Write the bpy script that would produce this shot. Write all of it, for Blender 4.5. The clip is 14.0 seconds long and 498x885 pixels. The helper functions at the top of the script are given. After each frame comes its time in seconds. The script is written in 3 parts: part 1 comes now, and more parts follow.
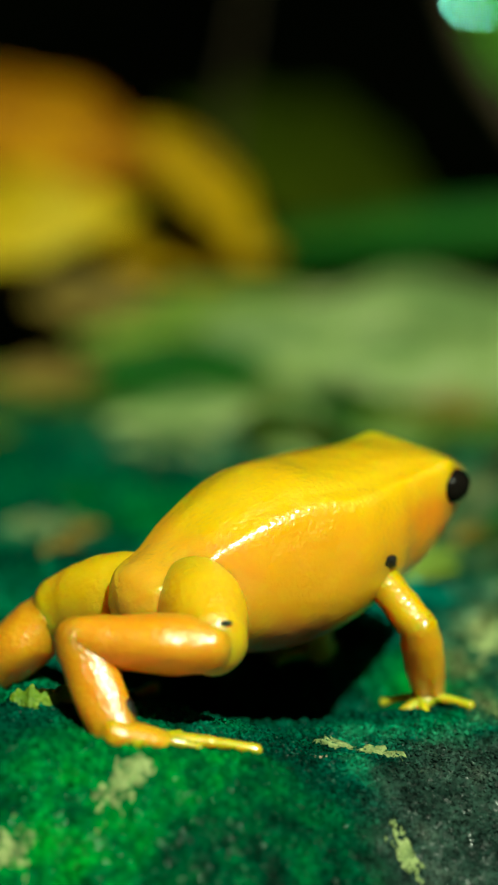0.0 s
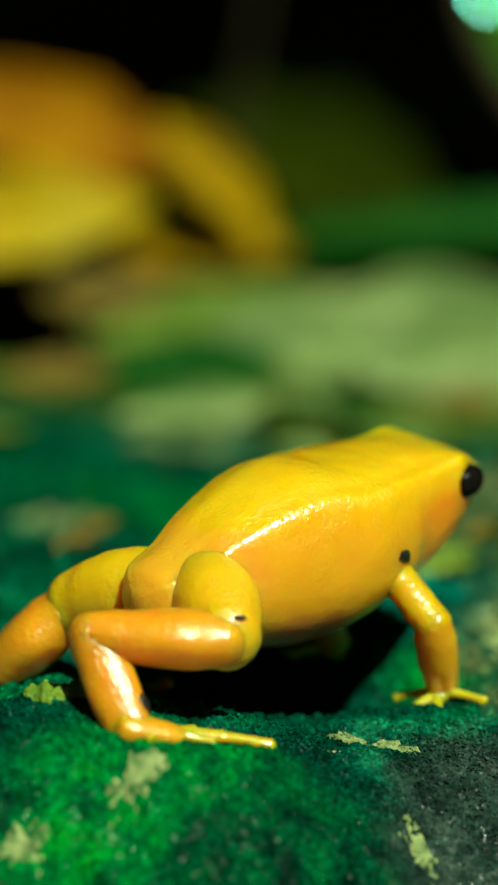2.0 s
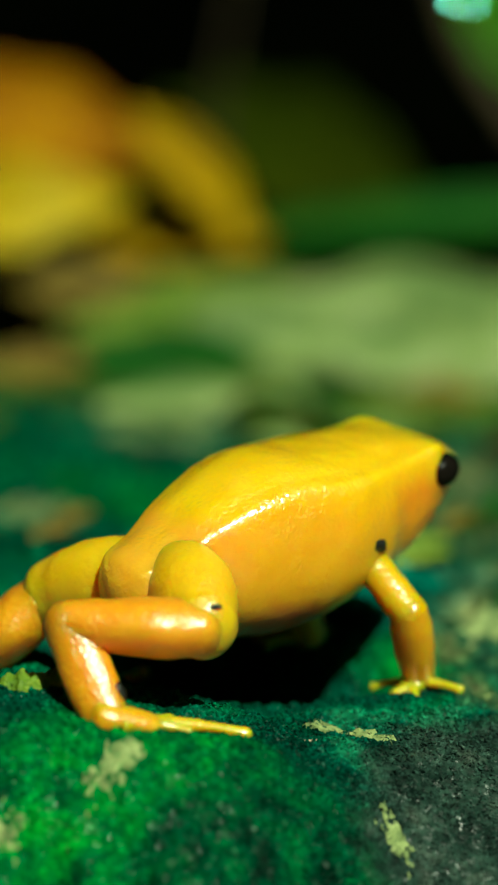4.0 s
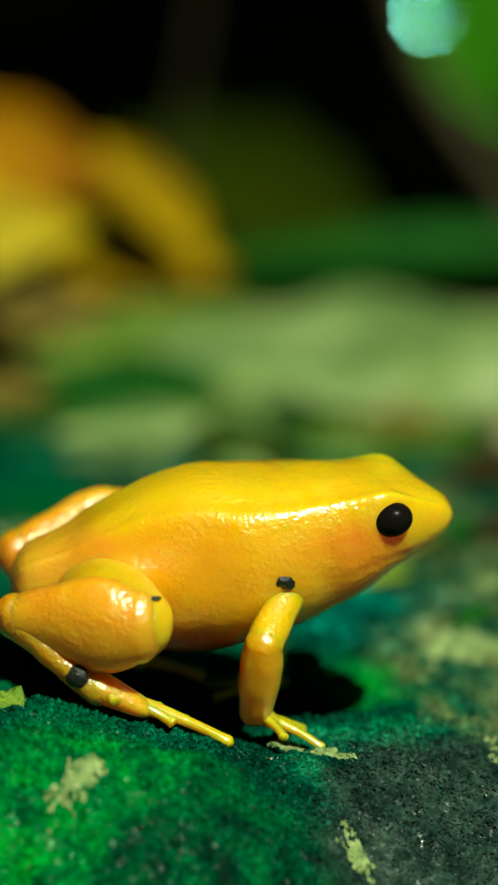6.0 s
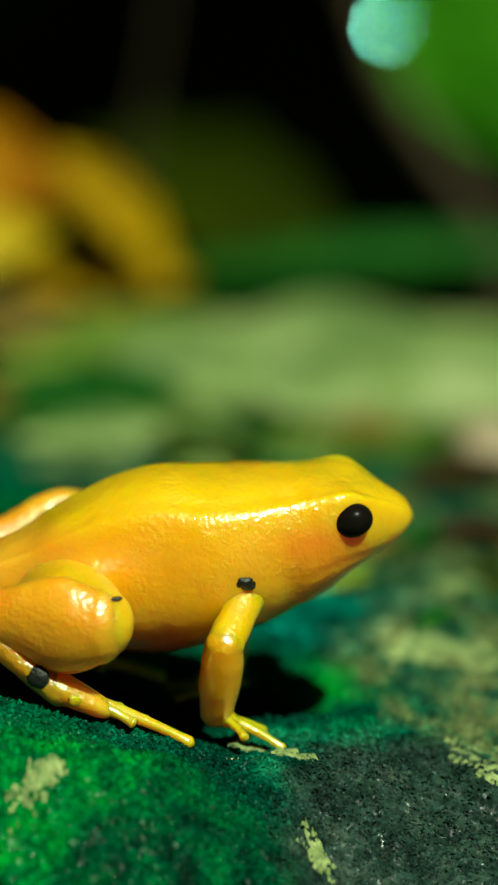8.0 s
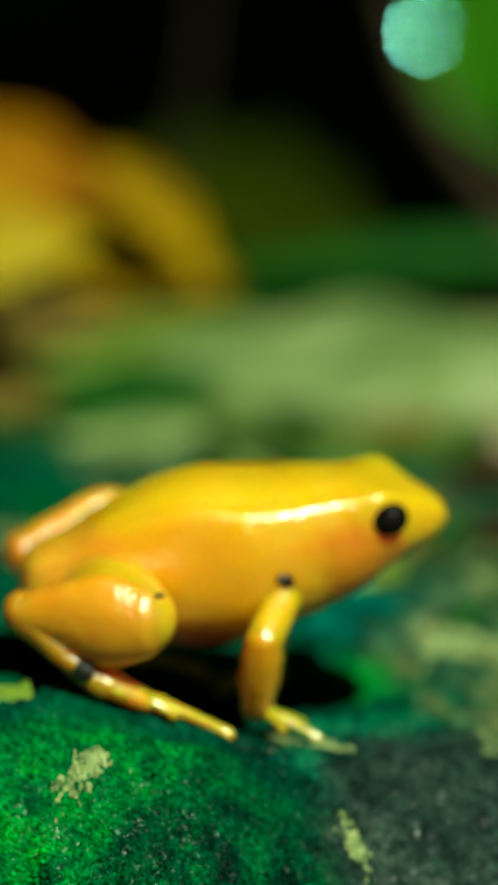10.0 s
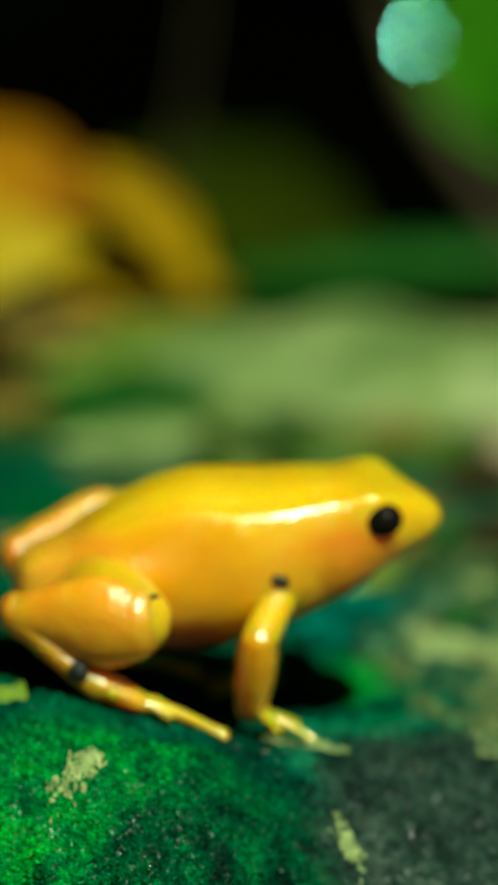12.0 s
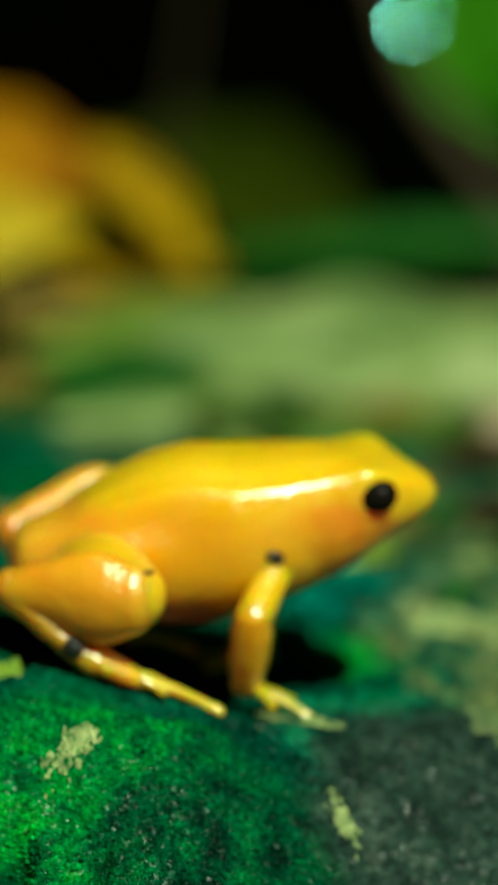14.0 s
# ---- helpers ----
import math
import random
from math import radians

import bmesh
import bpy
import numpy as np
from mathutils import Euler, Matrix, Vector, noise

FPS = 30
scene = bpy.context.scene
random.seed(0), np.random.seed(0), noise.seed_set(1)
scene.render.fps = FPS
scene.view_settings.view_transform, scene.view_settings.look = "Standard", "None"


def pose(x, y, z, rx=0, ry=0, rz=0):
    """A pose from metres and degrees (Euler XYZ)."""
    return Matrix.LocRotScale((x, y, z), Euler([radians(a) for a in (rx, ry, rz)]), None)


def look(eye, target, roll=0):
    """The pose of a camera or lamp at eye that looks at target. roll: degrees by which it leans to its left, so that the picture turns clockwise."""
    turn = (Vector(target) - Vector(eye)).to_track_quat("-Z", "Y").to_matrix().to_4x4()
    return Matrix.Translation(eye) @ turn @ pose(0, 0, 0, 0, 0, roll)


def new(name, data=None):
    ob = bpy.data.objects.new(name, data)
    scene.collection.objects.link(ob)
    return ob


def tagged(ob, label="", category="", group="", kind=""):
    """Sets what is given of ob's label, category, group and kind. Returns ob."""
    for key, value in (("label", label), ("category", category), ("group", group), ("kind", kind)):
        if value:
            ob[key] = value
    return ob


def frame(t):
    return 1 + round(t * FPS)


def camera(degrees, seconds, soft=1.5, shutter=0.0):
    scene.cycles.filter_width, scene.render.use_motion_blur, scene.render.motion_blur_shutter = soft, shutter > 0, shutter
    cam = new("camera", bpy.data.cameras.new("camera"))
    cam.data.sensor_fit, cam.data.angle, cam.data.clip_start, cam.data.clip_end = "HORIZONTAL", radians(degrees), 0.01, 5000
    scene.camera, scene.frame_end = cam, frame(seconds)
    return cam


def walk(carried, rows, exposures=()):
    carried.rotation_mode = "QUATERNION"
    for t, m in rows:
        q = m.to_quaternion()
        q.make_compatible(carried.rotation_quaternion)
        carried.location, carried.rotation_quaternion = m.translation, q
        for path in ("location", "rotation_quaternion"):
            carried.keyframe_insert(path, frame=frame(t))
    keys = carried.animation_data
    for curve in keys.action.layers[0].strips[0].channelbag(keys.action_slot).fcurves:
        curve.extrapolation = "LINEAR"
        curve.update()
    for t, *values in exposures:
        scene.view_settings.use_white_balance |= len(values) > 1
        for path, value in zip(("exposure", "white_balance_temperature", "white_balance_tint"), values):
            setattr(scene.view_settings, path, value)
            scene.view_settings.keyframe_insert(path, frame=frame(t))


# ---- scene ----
MM = 0.001      # the scene is thought out in millimetres: the frog is 24 mm long

cam = camera(3.5, 14.0, soft=2.0, shutter=0.5)
cam.data.dof.use_dof = True
cam.data.dof.focus_distance = 0.4465
cam.data.dof.aperture_fstop = 32


def eye_pose(x, y, z, yaw, down):
    """Camera at x, y, z mm, turned yaw degrees to the right of +y and tilted down."""
    return pose(x * MM, y * MM, z * MM, 90 - down, 0, -yaw)


walk(cam, [
    (0, eye_pose(-0.66, -433.73, 130.51, -0.5733, 14.7075)),
    (0.5, eye_pose(-0.62, -433.73, 130.47, -0.5319, 14.7224)),
    (1, eye_pose(-0.64, -433.73, 130.43, -0.5430, 14.7240)),
    (1.5, eye_pose(-0.70, -433.73, 130.39, -0.6010, 14.7151)),
    (2, eye_pose(-0.76, -433.73, 130.35, -0.6603, 14.7234)),
    (2.5, eye_pose(-0.76, -433.73, 130.31, -0.6589, 14.7475)),
    (3, eye_pose(-0.69, -433.73, 130.28, -0.6050, 14.7781)),
    (3.2, eye_pose(-0.66, -433.73, 130.25, -0.5747, 14.7863)),
    (5.3, eye_pose(-0.43, -436.15, 127.88, -0.4188, 14.3731)),
    (5.5, eye_pose(-0.41, -436.23, 127.63, -0.3819, 14.3313)),
    (6, eye_pose(-0.29, -436.43, 127.02, -0.2631, 14.1652)),
    (6.5, eye_pose(-0.15, -436.63, 126.40, -0.1440, 14.0225)),
    (7, eye_pose(-0.05, -436.63, 126.28, -0.0485, 13.9863)),
    (7.5, eye_pose(-0.00, -436.63, 126.16, 0.0000, 14.0000)),
    (8, eye_pose(0.00, -437.60, 125.36, -0.0136, 13.9153)),
    (8.5, eye_pose(-0.02, -442.69, 127.27, -0.1013, 14.0084)),
    (9, eye_pose(-0.08, -446.82, 128.83, -0.2175, 14.0748)),
    (9.2, eye_pose(-0.10, -447.98, 129.04, -0.2475, 14.0604)),
    (11.3, eye_pose(-0.06, -451.19, 128.50, -0.2972, 13.8248)),
    (11.5, eye_pose(-0.05, -451.19, 128.31, -0.2925, 13.8110)),
    (12, eye_pose(-0.03, -451.19, 127.80, -0.2531, 13.7877)),
    (12.5, eye_pose(-0.01, -451.19, 127.30, -0.2351, 13.7561)),
    (13, eye_pose(-0.01, -451.19, 127.22, -0.2293, 13.7742)),
    (13.5, eye_pose(0.00, -451.19, 127.15, -0.2273, 13.8118)),
    (14, eye_pose(-0.01, -451.19, 127.07, -0.2194, 13.8688)),
], exposures=[(0, 0.12, 6700, -23), (14, 0.12, 6700, -23)])

# ---- light ----
SUN_ELEVATION, SUN_TURN = 52, 152     # degrees; turn: compass bearing of the sun, 180 is behind the camera
world = bpy.data.worlds.new("world")
scene.world = world
world.use_nodes = True
sky = world.node_tree.nodes.new("ShaderNodeTexSky")
sky.sky_type, sky.sun_disc = "NISHITA", False
sky.sun_elevation, sky.sun_rotation = radians(SUN_ELEVATION), radians(SUN_TURN)
world.node_tree.nodes["Background"].inputs["Strength"].default_value = 0.05
world.node_tree.links.new(sky.outputs[0], world.node_tree.nodes["Background"].inputs["Color"])
sun = new("sun", bpy.data.lights.new("sun", "SUN"))
sun.data.energy, sun.data.angle, sun.data.color = 5.0, radians(0.8), (1.0, 0.95, 0.84)
_e, _a = radians(SUN_ELEVATION), radians(SUN_TURN)
sun.matrix_world = look((math.cos(_e) * math.sin(_a), math.cos(_e) * math.cos(_a), math.sin(_e)), (0, 0, 0))


# ---- materials ----
def material(name, rough=0.5, spec=0.5):
    m = bpy.data.materials.new(name)
    m.use_nodes = True
    b = m.node_tree.nodes["Principled BSDF"]
    b.inputs["Roughness"].default_value = rough
    b.inputs["Specular IOR Level"].default_value = spec
    return m, m.node_tree, b


def noise_node(nt, scale, detail=4, rough=0.55, kind="noise", warp=0.0):
    """A 3D noise in object space; scale in features per mm."""
    co = nt.nodes.new("ShaderNodeTexCoord")
    n = nt.nodes.new("ShaderNodeTexNoise" if kind == "noise" else "ShaderNodeTexVoronoi")
    n.inputs["Scale"].default_value = scale / MM
    if kind == "noise":
        n.inputs["Detail"].default_value, n.inputs["Roughness"].default_value = detail, rough
        out = n.outputs["Fac"]
    else:
        out = n.outputs["Distance"]
    place = co.outputs["Object"]
    if warp:                                    # warp mm of wandering, so that cells come out uneven
        w, add = nt.nodes.new("ShaderNodeTexNoise"), nt.nodes.new("ShaderNodeVectorMath")
        w.inputs["Scale"].default_value = 2.0 / MM
        add.operation = "MULTIPLY_ADD"
        nt.links.new(place, w.inputs["Vector"])
        nt.links.new(w.outputs["Color"], add.inputs[0])
        add.inputs[1].default_value = (2 * warp * MM,) * 3
        nt.links.new(place, add.inputs[2])
        place = add.outputs[0]
    nt.links.new(place, n.inputs["Vector"])
    return out


def ramp(nt, value, stops):
    r = nt.nodes.new("ShaderNodeValToRGB")
    while len(r.color_ramp.elements) < len(stops):
        r.color_ramp.elements.new(0.5)
    for e, (p, c) in zip(r.color_ramp.elements, stops):
        e.position, e.color = p, (*c, 1)
    nt.links.new(value, r.inputs[0])
    return r.outputs[0]


def mix(nt, fac, a, b, blend="MIX"):
    m = nt.nodes.new("ShaderNodeMix")
    m.data_type, m.blend_type = "RGBA", blend
    for sock, v in ((m.inputs[0], fac), (m.inputs[6], a), (m.inputs[7], b)):
        if isinstance(v, bpy.types.NodeSocket):
            nt.links.new(v, sock)
        elif isinstance(v, (int, float)):
            sock.default_value = v
        else:
            sock.default_value = (*v, 1)
    return m.outputs[2]


def bump(nt, b, heights):
    """heights: (socket, strength, distance in mm), chained."""
    last = None
    for h, strength, dist in heights:
        n = nt.nodes.new("ShaderNodeBump")
        n.inputs["Strength"].default_value, n.inputs["Distance"].default_value = strength, dist * MM
        nt.links.new(h, n.inputs["Height"])
        if last:
            nt.links.new(last, n.inputs["Normal"])
        last = n.outputs[0]
    nt.links.new(last, b.inputs["Normal"])


def zone(nt, centre, radius, soft, wobble=1.0):
    """1 within radius mm of centre (object space), falling to 0 over soft mm, with an uneven edge."""
    co = nt.nodes.new("ShaderNodeTexCoord")
    sub = nt.nodes.new("ShaderNodeVectorMath")
    sub.operation = "DISTANCE"
    nt.links.new(co.outputs["Object"], sub.inputs[0])
    sub.inputs[1].default_value = Vector(centre) * MM
    n = noise_node(nt, 0.35, 4)
    add = nt.nodes.new("ShaderNodeMath")
    add.operation = "MULTIPLY_ADD"
    nt.links.new(n, add.inputs[0])
    add.inputs[1].default_value = 2 * wobble * MM
    nt.links.new(sub.outputs["Value"], add.inputs[2])
    m = nt.nodes.new("ShaderNodeMapRange")
    m.interpolation_type = "SMOOTHSTEP"
    nt.links.new(add.outputs[0], m.inputs["Value"])
    m.inputs["From Min"].default_value, m.inputs["From Max"].default_value = (radius + wobble) * MM, (radius + soft + wobble) * MM
    m.inputs["To Min"].default_value, m.inputs["To Max"].default_value = 1.0, 0.0
    return m.outputs[0]


def skin_material(name, light, deep, grain=1.0, flush=(), coat=0.16):
    m, nt, b = material(name, 0.34, 0.7)
    big = noise_node(nt, 0.16, 3)
    fine = noise_node(nt, 2.2, 3)
    col = ramp(nt, big, [(0.36, light), (0.68, deep)])
    col = mix(nt, 0.25, col, mix(nt, fine, tuple(c * 0.75 for c in deep), light))
    for centre, radius, soft, tone in flush:
        col = mix(nt, zone(nt, centre, radius, soft), col, tone)
    nt.links.new(col, b.inputs["Base Color"])
    cells = noise_node(nt, 3.0, kind="cells", warp=0.25)       # fine warts, grouped in rougher and smoother areas
    warts = mix(nt, ramp(nt, noise_node(nt, 0.35, 3), [(0.40, (0.35,) * 3), (0.62, (1, 1, 1))]), (0, 0, 0), mix(nt, 0.6, ramp(nt, cells, [(0.0, (1, 1, 1)), (0.75, (0, 0, 0))]), noise_node(nt, 3.4, 2)))
    bump(nt, b, [(warts, min(1.0, 1.15 * grain), 0.098), (noise_node(nt, 1.3, 3), 0.32, 0.12), (noise_node(nt, 0.5, 3), 0.2, 0.22)])
    nt.links.new(b.inputs["Normal"].links[0].from_socket, b.inputs["Coat Normal"])
    rr = ramp(nt, noise_node(nt, 0.8, 3), [(0.35, (0.28,) * 3), (0.7, (0.48,) * 3)])
    nt.links.new(rr, b.inputs["Roughness"])
    b.inputs["Coat Weight"].default_value, b.inputs["Coat Roughness"].default_value, b.inputs["Coat IOR"].default_value = 1.0, coat, 1.7
    b.inputs["Subsurface Weight"].default_value = 0.85
    b.inputs["Subsurface Radius"].default_value = (1.0, 0.34, 0.05)
    b.inputs["Subsurface Scale"].default_value = 3.0 * MM
    return m


# the dark red is the belly's redder skin with underside shade painted in
AMBER, BELLY_SHADE = (0.90, 0.42, 0.03), (0.55, 0.08, 0.012)
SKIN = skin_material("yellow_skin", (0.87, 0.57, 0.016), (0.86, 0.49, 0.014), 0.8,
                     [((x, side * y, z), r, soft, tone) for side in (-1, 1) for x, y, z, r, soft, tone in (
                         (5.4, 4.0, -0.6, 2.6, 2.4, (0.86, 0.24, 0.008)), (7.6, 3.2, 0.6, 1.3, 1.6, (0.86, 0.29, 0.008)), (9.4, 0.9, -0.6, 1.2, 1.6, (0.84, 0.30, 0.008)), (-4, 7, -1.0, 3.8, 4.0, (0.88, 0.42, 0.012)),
                         (3, 6.5, -0.6, 2.4, 3.0, (0.88, 0.42, 0.012)), (-2.5, 0.4, -7.6, 4.4, 3.0, BELLY_SHADE), (-9.2, 3.0, 0.5, 1.2, 2.4, (0.86, 0.36, 0.02)), (-10, 0.5, -2.5, 2.6, 3.0, AMBER))])
LEG_SKIN = skin_material("orange_yellow_skin", (0.94, 0.43, 0.014), (0.93, 0.29, 0.009), 1.0, [((3.0, 0, -2.6), 1.0, 2.4, (0.92, 0.26, 0.008))], 0.38)
ANKLE_SKIN = skin_material("orange_ankle_skin", (0.93, 0.37, 0.012), (0.92, 0.25, 0.008), 0.9, coat=0.34)
THIGH_SKIN = skin_material("yellow_thigh_skin", (0.88, 0.55, 0.014), (0.87, 0.45, 0.012), 0.9, [((1.5, 0, -2.0), 1.5, 3.0, AMBER)], 0.34)
ARM_SKIN = skin_material("yellow_arm_skin", (0.92, 0.52, 0.012), (0.90, 0.43, 0.010), 0.6, coat=0.16)
# deeper than the upper arm: the forearm's shading is put into its colour
FOREARM_SKIN = skin_material("amber_skin", (0.92, 0.45, 0.008), (0.90, 0.35, 0.007), 0.4, coat=0.26)
FOOT_SKIN = skin_material("yellow_foot_skin", (0.93, 0.45, 0.014), (0.92, 0.32, 0.010), 0.6, coat=0.30)
PALE_SKIN = skin_material("pale_yellow_skin", (0.90, 0.52, 0.02), (0.88, 0.42, 0.012), 0.4)


def plain(name, stops, scale, rough, relief=0.3, spec=0.5, fine=2.0):
    m, nt, b = material(name, rough, spec)
    col = ramp(nt, noise_node(nt, scale, 5), stops)
    col = mix(nt, 0.35, col, mix(nt, noise_node(nt, fine, 4), tuple(c * 0.4 for c in stops[0][1]), stops[-1][1]))
    nt.links.new(col, b.inputs["Base Color"])
    bump(nt, b, [(noise_node(nt, scale * 4, 5), relief, 0.5), (noise_node(nt, fine * 1.5, 3), relief, 0.12)])
    return m


EYE = plain("black_eye", [(0.3, (0.004, 0.003, 0.003)), (0.7, (0.010, 0.008, 0.006))], 1.0, 0.25, 0.0, 0.05)
SPOT = plain("black_skin_patch", [(0.4, (0.005, 0.005, 0.004)), (0.58, (0.010, 0.010, 0.008)), (0.70, (0.045, 0.05, 0.045))], 3.6, 0.30, 0.2, 0.35, 5.0)


def moss_material(name, leafy=0.0):
    m, nt, b = material(name, 0.5, 0.2)
    base = ramp(nt, noise_node(nt, 0.13, 5), [(0.30, (0.001, 0.020, 0.012)), (0.45, (0.002, 0.065, 0.035)), (0.58, (0.004, 0.13, 0.045)), (0.75, (0.02, 0.20, 0.03))])
    teal = mix(nt, ramp(nt, noise_node(nt, 0.09, 3), [(0.45, (0, 0, 0)), (0.6, (1, 1, 1))]), base, ramp(nt, noise_node(nt, 0.22, 5), [(0.38, (0.0006, 0.014, 0.008)), (0.5, (0.003, 0.070, 0.042)), (0.62, (0.02, 0.17, 0.080))]))
    green = ramp(nt, noise_node(nt, 0.35, 4), [(0.35, (0.001, 0.055, 0.018)), (0.5, (0.003, 0.18, 0.032)), (0.68, (0.03, 0.31, 0.028))])
    deep = ramp(nt, noise_node(nt, 0.4, 4), [(0.35, (0.0006, 0.018, 0.008)), (0.5, (0.001, 0.060, 0.022)), (0.68, (0.006, 0.13, 0.030))])
    stone = ramp(nt, noise_node(nt, 0.5, 5), [(0.35, (0.011, 0.027, 0.020)), (0.55, (0.026, 0.056, 0.041)), (0.75, (0.062, 0.092, 0.068))])
    mottle = ramp(nt, noise_node(nt, 0.28, 5), [(0.34, (0.006, 0.05, 0.03)), (0.46, (0.03, 0.11, 0.05)), (0.56, (0.12, 0.17, 0.06)), (0.70, (0.32, 0.33, 0.15))])
    litter = ramp(nt, noise_node(nt, 0.12, 4), [(0.35, (0.008, 0.06, 0.01)), (0.5, (0.09, 0.17, 0.015)), (0.6, (0.20, 0.27, 0.04)), (0.72, (0.36, 0.42, 0.14))])
    turquoise = ramp(nt, noise_node(nt, 0.3, 4), [(0.35, (0.002, 0.05, 0.036)), (0.55, (0.005, 0.15, 0.11)), (0.7, (0.02, 0.22, 0.15))])
    col = teal
    for centre, radius, soft, tone in (((-10, -20, 0), 7.5, 5, green), ((0, -22, -3), 7.5, 5, deep), ((-6.2, 44, 1), 3, 9, green), ((5, 9, 1), 1.5, 3, green), ((5, 20, 1), 4.5, 4, turquoise),
                                       ((19, 15, 0), 10.5, 6, mottle), ((11, 2, 0), 2.0, 3, mottle), ((20, 42, 0), 13, 8, mottle), ((11, -11, -2), 7.5, 4, stone),
                                       ((-10, 96, 1), 20, 12, litter), ((14, 94, 1), 24, 14, litter)):
        col = mix(nt, zone(nt, centre, radius, soft, 2.5), col, tone)
    dots = ramp(nt, noise_node(nt, 2.4, 4), [(0.36, (0.42,) * 3), (0.66, (1.45,) * 3)])
    col = mix(nt, 0.8, col, dots, "MULTIPLY")
    geo = nt.nodes.new("ShaderNodeNewGeometry")
    col = mix(nt, 0.6, col, ramp(nt, geo.outputs["Random Per Island"], [(0.0, (0.5,) * 3), (0.6, (1.4,) * 3), (0.88, (2.0,) * 3), (1.0, (2.8,) * 3)]), "MULTIPLY")
    if leafy:                                   # leaflets and shoots are tinted paler than the mat below
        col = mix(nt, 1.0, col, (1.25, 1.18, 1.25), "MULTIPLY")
    else:                                       # the mat is darkened: shade between the shoots put into its colour
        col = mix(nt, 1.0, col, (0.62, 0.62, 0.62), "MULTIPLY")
    nt.links.new(col, b.inputs["Base Color"])
    bump(nt, b, [(noise_node(nt, 1.1, 5), 0.35, 0.35), (noise_node(nt, 3.6, 3), 0.7, 0.12)])
    nt.links.new(ramp(nt, noise_node(nt, 1.8, 3), [(0.35, (0.18,) * 3), (0.65, (0.7,) * 3)]), b.inputs["Roughness"])
    nt.links.new(ramp(nt, noise_node(nt, 2.6, 2), [(0.57, (0.06,) * 3), (0.70, (0.75,) * 3)]), b.inputs["Specular IOR Level"])
    if leafy:                                   # thin leaflets let light through
        tr, both = nt.nodes.new("ShaderNodeBsdfTranslucent"), nt.nodes.new("ShaderNodeMixShader")
        nt.links.new(col, tr.inputs["Color"])
        both.inputs[0].default_value = leafy
        nt.links.new(b.outputs[0], both.inputs[1])
        nt.links.new(tr.outputs[0], both.inputs[2])
        nt.links.new(both.outputs[0], nt.nodes["Material Output"].inputs["Surface"])
    return m


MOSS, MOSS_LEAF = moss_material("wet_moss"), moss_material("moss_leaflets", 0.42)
# near-black: the deep shade behind the leaves is put into this colour
SHADE_BLACK = plain("shade_black", [(0.3, (0.0003, 0.0004, 0.0002)), (0.7, (0.001, 0.0015, 0.0005))], 0.05, 0.95, 0.6, 0.0)
# for the unseen surround that holds back skylight
SKY_BLOCKER = plain("sky_blocker", [(0.3, (0.004, 0.010, 0.003)), (0.7, (0.02, 0.05, 0.012))], 0.004, 0.9, 0.3)
PALE_LEAF = plain("pale_green_leaf", [(0.38, (0.06, 0.17, 0.02)), (0.5, (0.29, 0.41, 0.10)), (0.64, (0.58, 0.66, 0.33))], 0.11, 0.5, 0.3, 0.15)
LIME_LEAF = plain("lime_leaf", [(0.34, (0.06, 0.18, 0.008)), (0.5, (0.20, 0.31, 0.04)), (0.66, (0.42, 0.46, 0.08))], 0.10, 0.5, 0.3, 0.15)
GREEN_LEAF = plain("green_leaf", [(0.3, (0.045, 0.28, 0.008)), (0.7, (0.19, 0.56, 0.03))], 0.08, 0.45, 0.3, 0.15)
DARK_LEAF = plain("dark_green_leaf", [(0.3, (0.005, 0.055, 0.004)), (0.7, (0.03, 0.16, 0.012))], 0.08, 0.5, 0.3, 0.15)
TAN_LEAF = plain("tan_dead_leaf", [(0.3, (0.10, 0.07, 0.008)), (0.7, (0.36, 0.25, 0.05))], 0.12, 0.6, 0.3, 0.15)
BROWN_LEAF = plain("brown_dead_leaf", [(0.3, (0.012, 0.008, 0.003)), (0.7, (0.07, 0.045, 0.016))], 0.12, 0.6, 0.3, 0.1)
OLIVE_LEAF = plain("olive_dead_leaf", [(0.3, (0.012, 0.022, 0.0008)), (0.7, (0.050, 0.068, 0.002))], 0.08, 0.7, 0.3, 0.02)
OCHRE_LEAF = plain("ochre_dead_leaf", [(0.35, (0.22, 0.11, 0.004)), (0.5, (0.48, 0.28, 0.008)), (0.7, (0.70, 0.45, 0.014))], 0.2, 0.5, 0.3, 0.04)
YELLOW_LEAF = plain("yellow_dead_leaf", [(0.32, (0.46, 0.26, 0.004)), (0.5, (0.72, 0.50, 0.012)), (0.68, (0.80, 0.62, 0.06))], 0.14, 0.5, 0.3, 0.04)
ORANGE_LEAF = plain("orange_dead_leaf", [(0.32, (0.16, 0.06, 0.002)), (0.5, (0.42, 0.15, 0.003)), (0.7, (0.62, 0.30, 0.008))], 0.14, 0.5, 0.3, 0.04)
LICHEN = plain("pale_lichen", [(0.38, (0.08, 0.15, 0.04)), (0.5, (0.25, 0.33, 0.10)), (0.68, (0.55, 0.64, 0.26))], 1.1, 0.7, 0.7)
TUFT = plain("yellow_green_moss", [(0.3, (0.02, 0.12, 0.006)), (0.5, (0.12, 0.26, 0.01)), (0.7, (0.40, 0.46, 0.03))], 0.8, 0.5, 0.7)
BROWN = plain("brown_bark", [(0.3, (0.02, 0.014, 0.008)), (0.7, (0.08, 0.060, 0.035))], 0.1, 0.8, 0.6, 0.1)
PINK_STONE = plain("pinkish_stone", [(0.3, (0.26, 0.20, 0.12)), (0.7, (0.58, 0.45, 0.32))], 0.1, 0.7)
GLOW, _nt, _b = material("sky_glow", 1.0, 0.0)
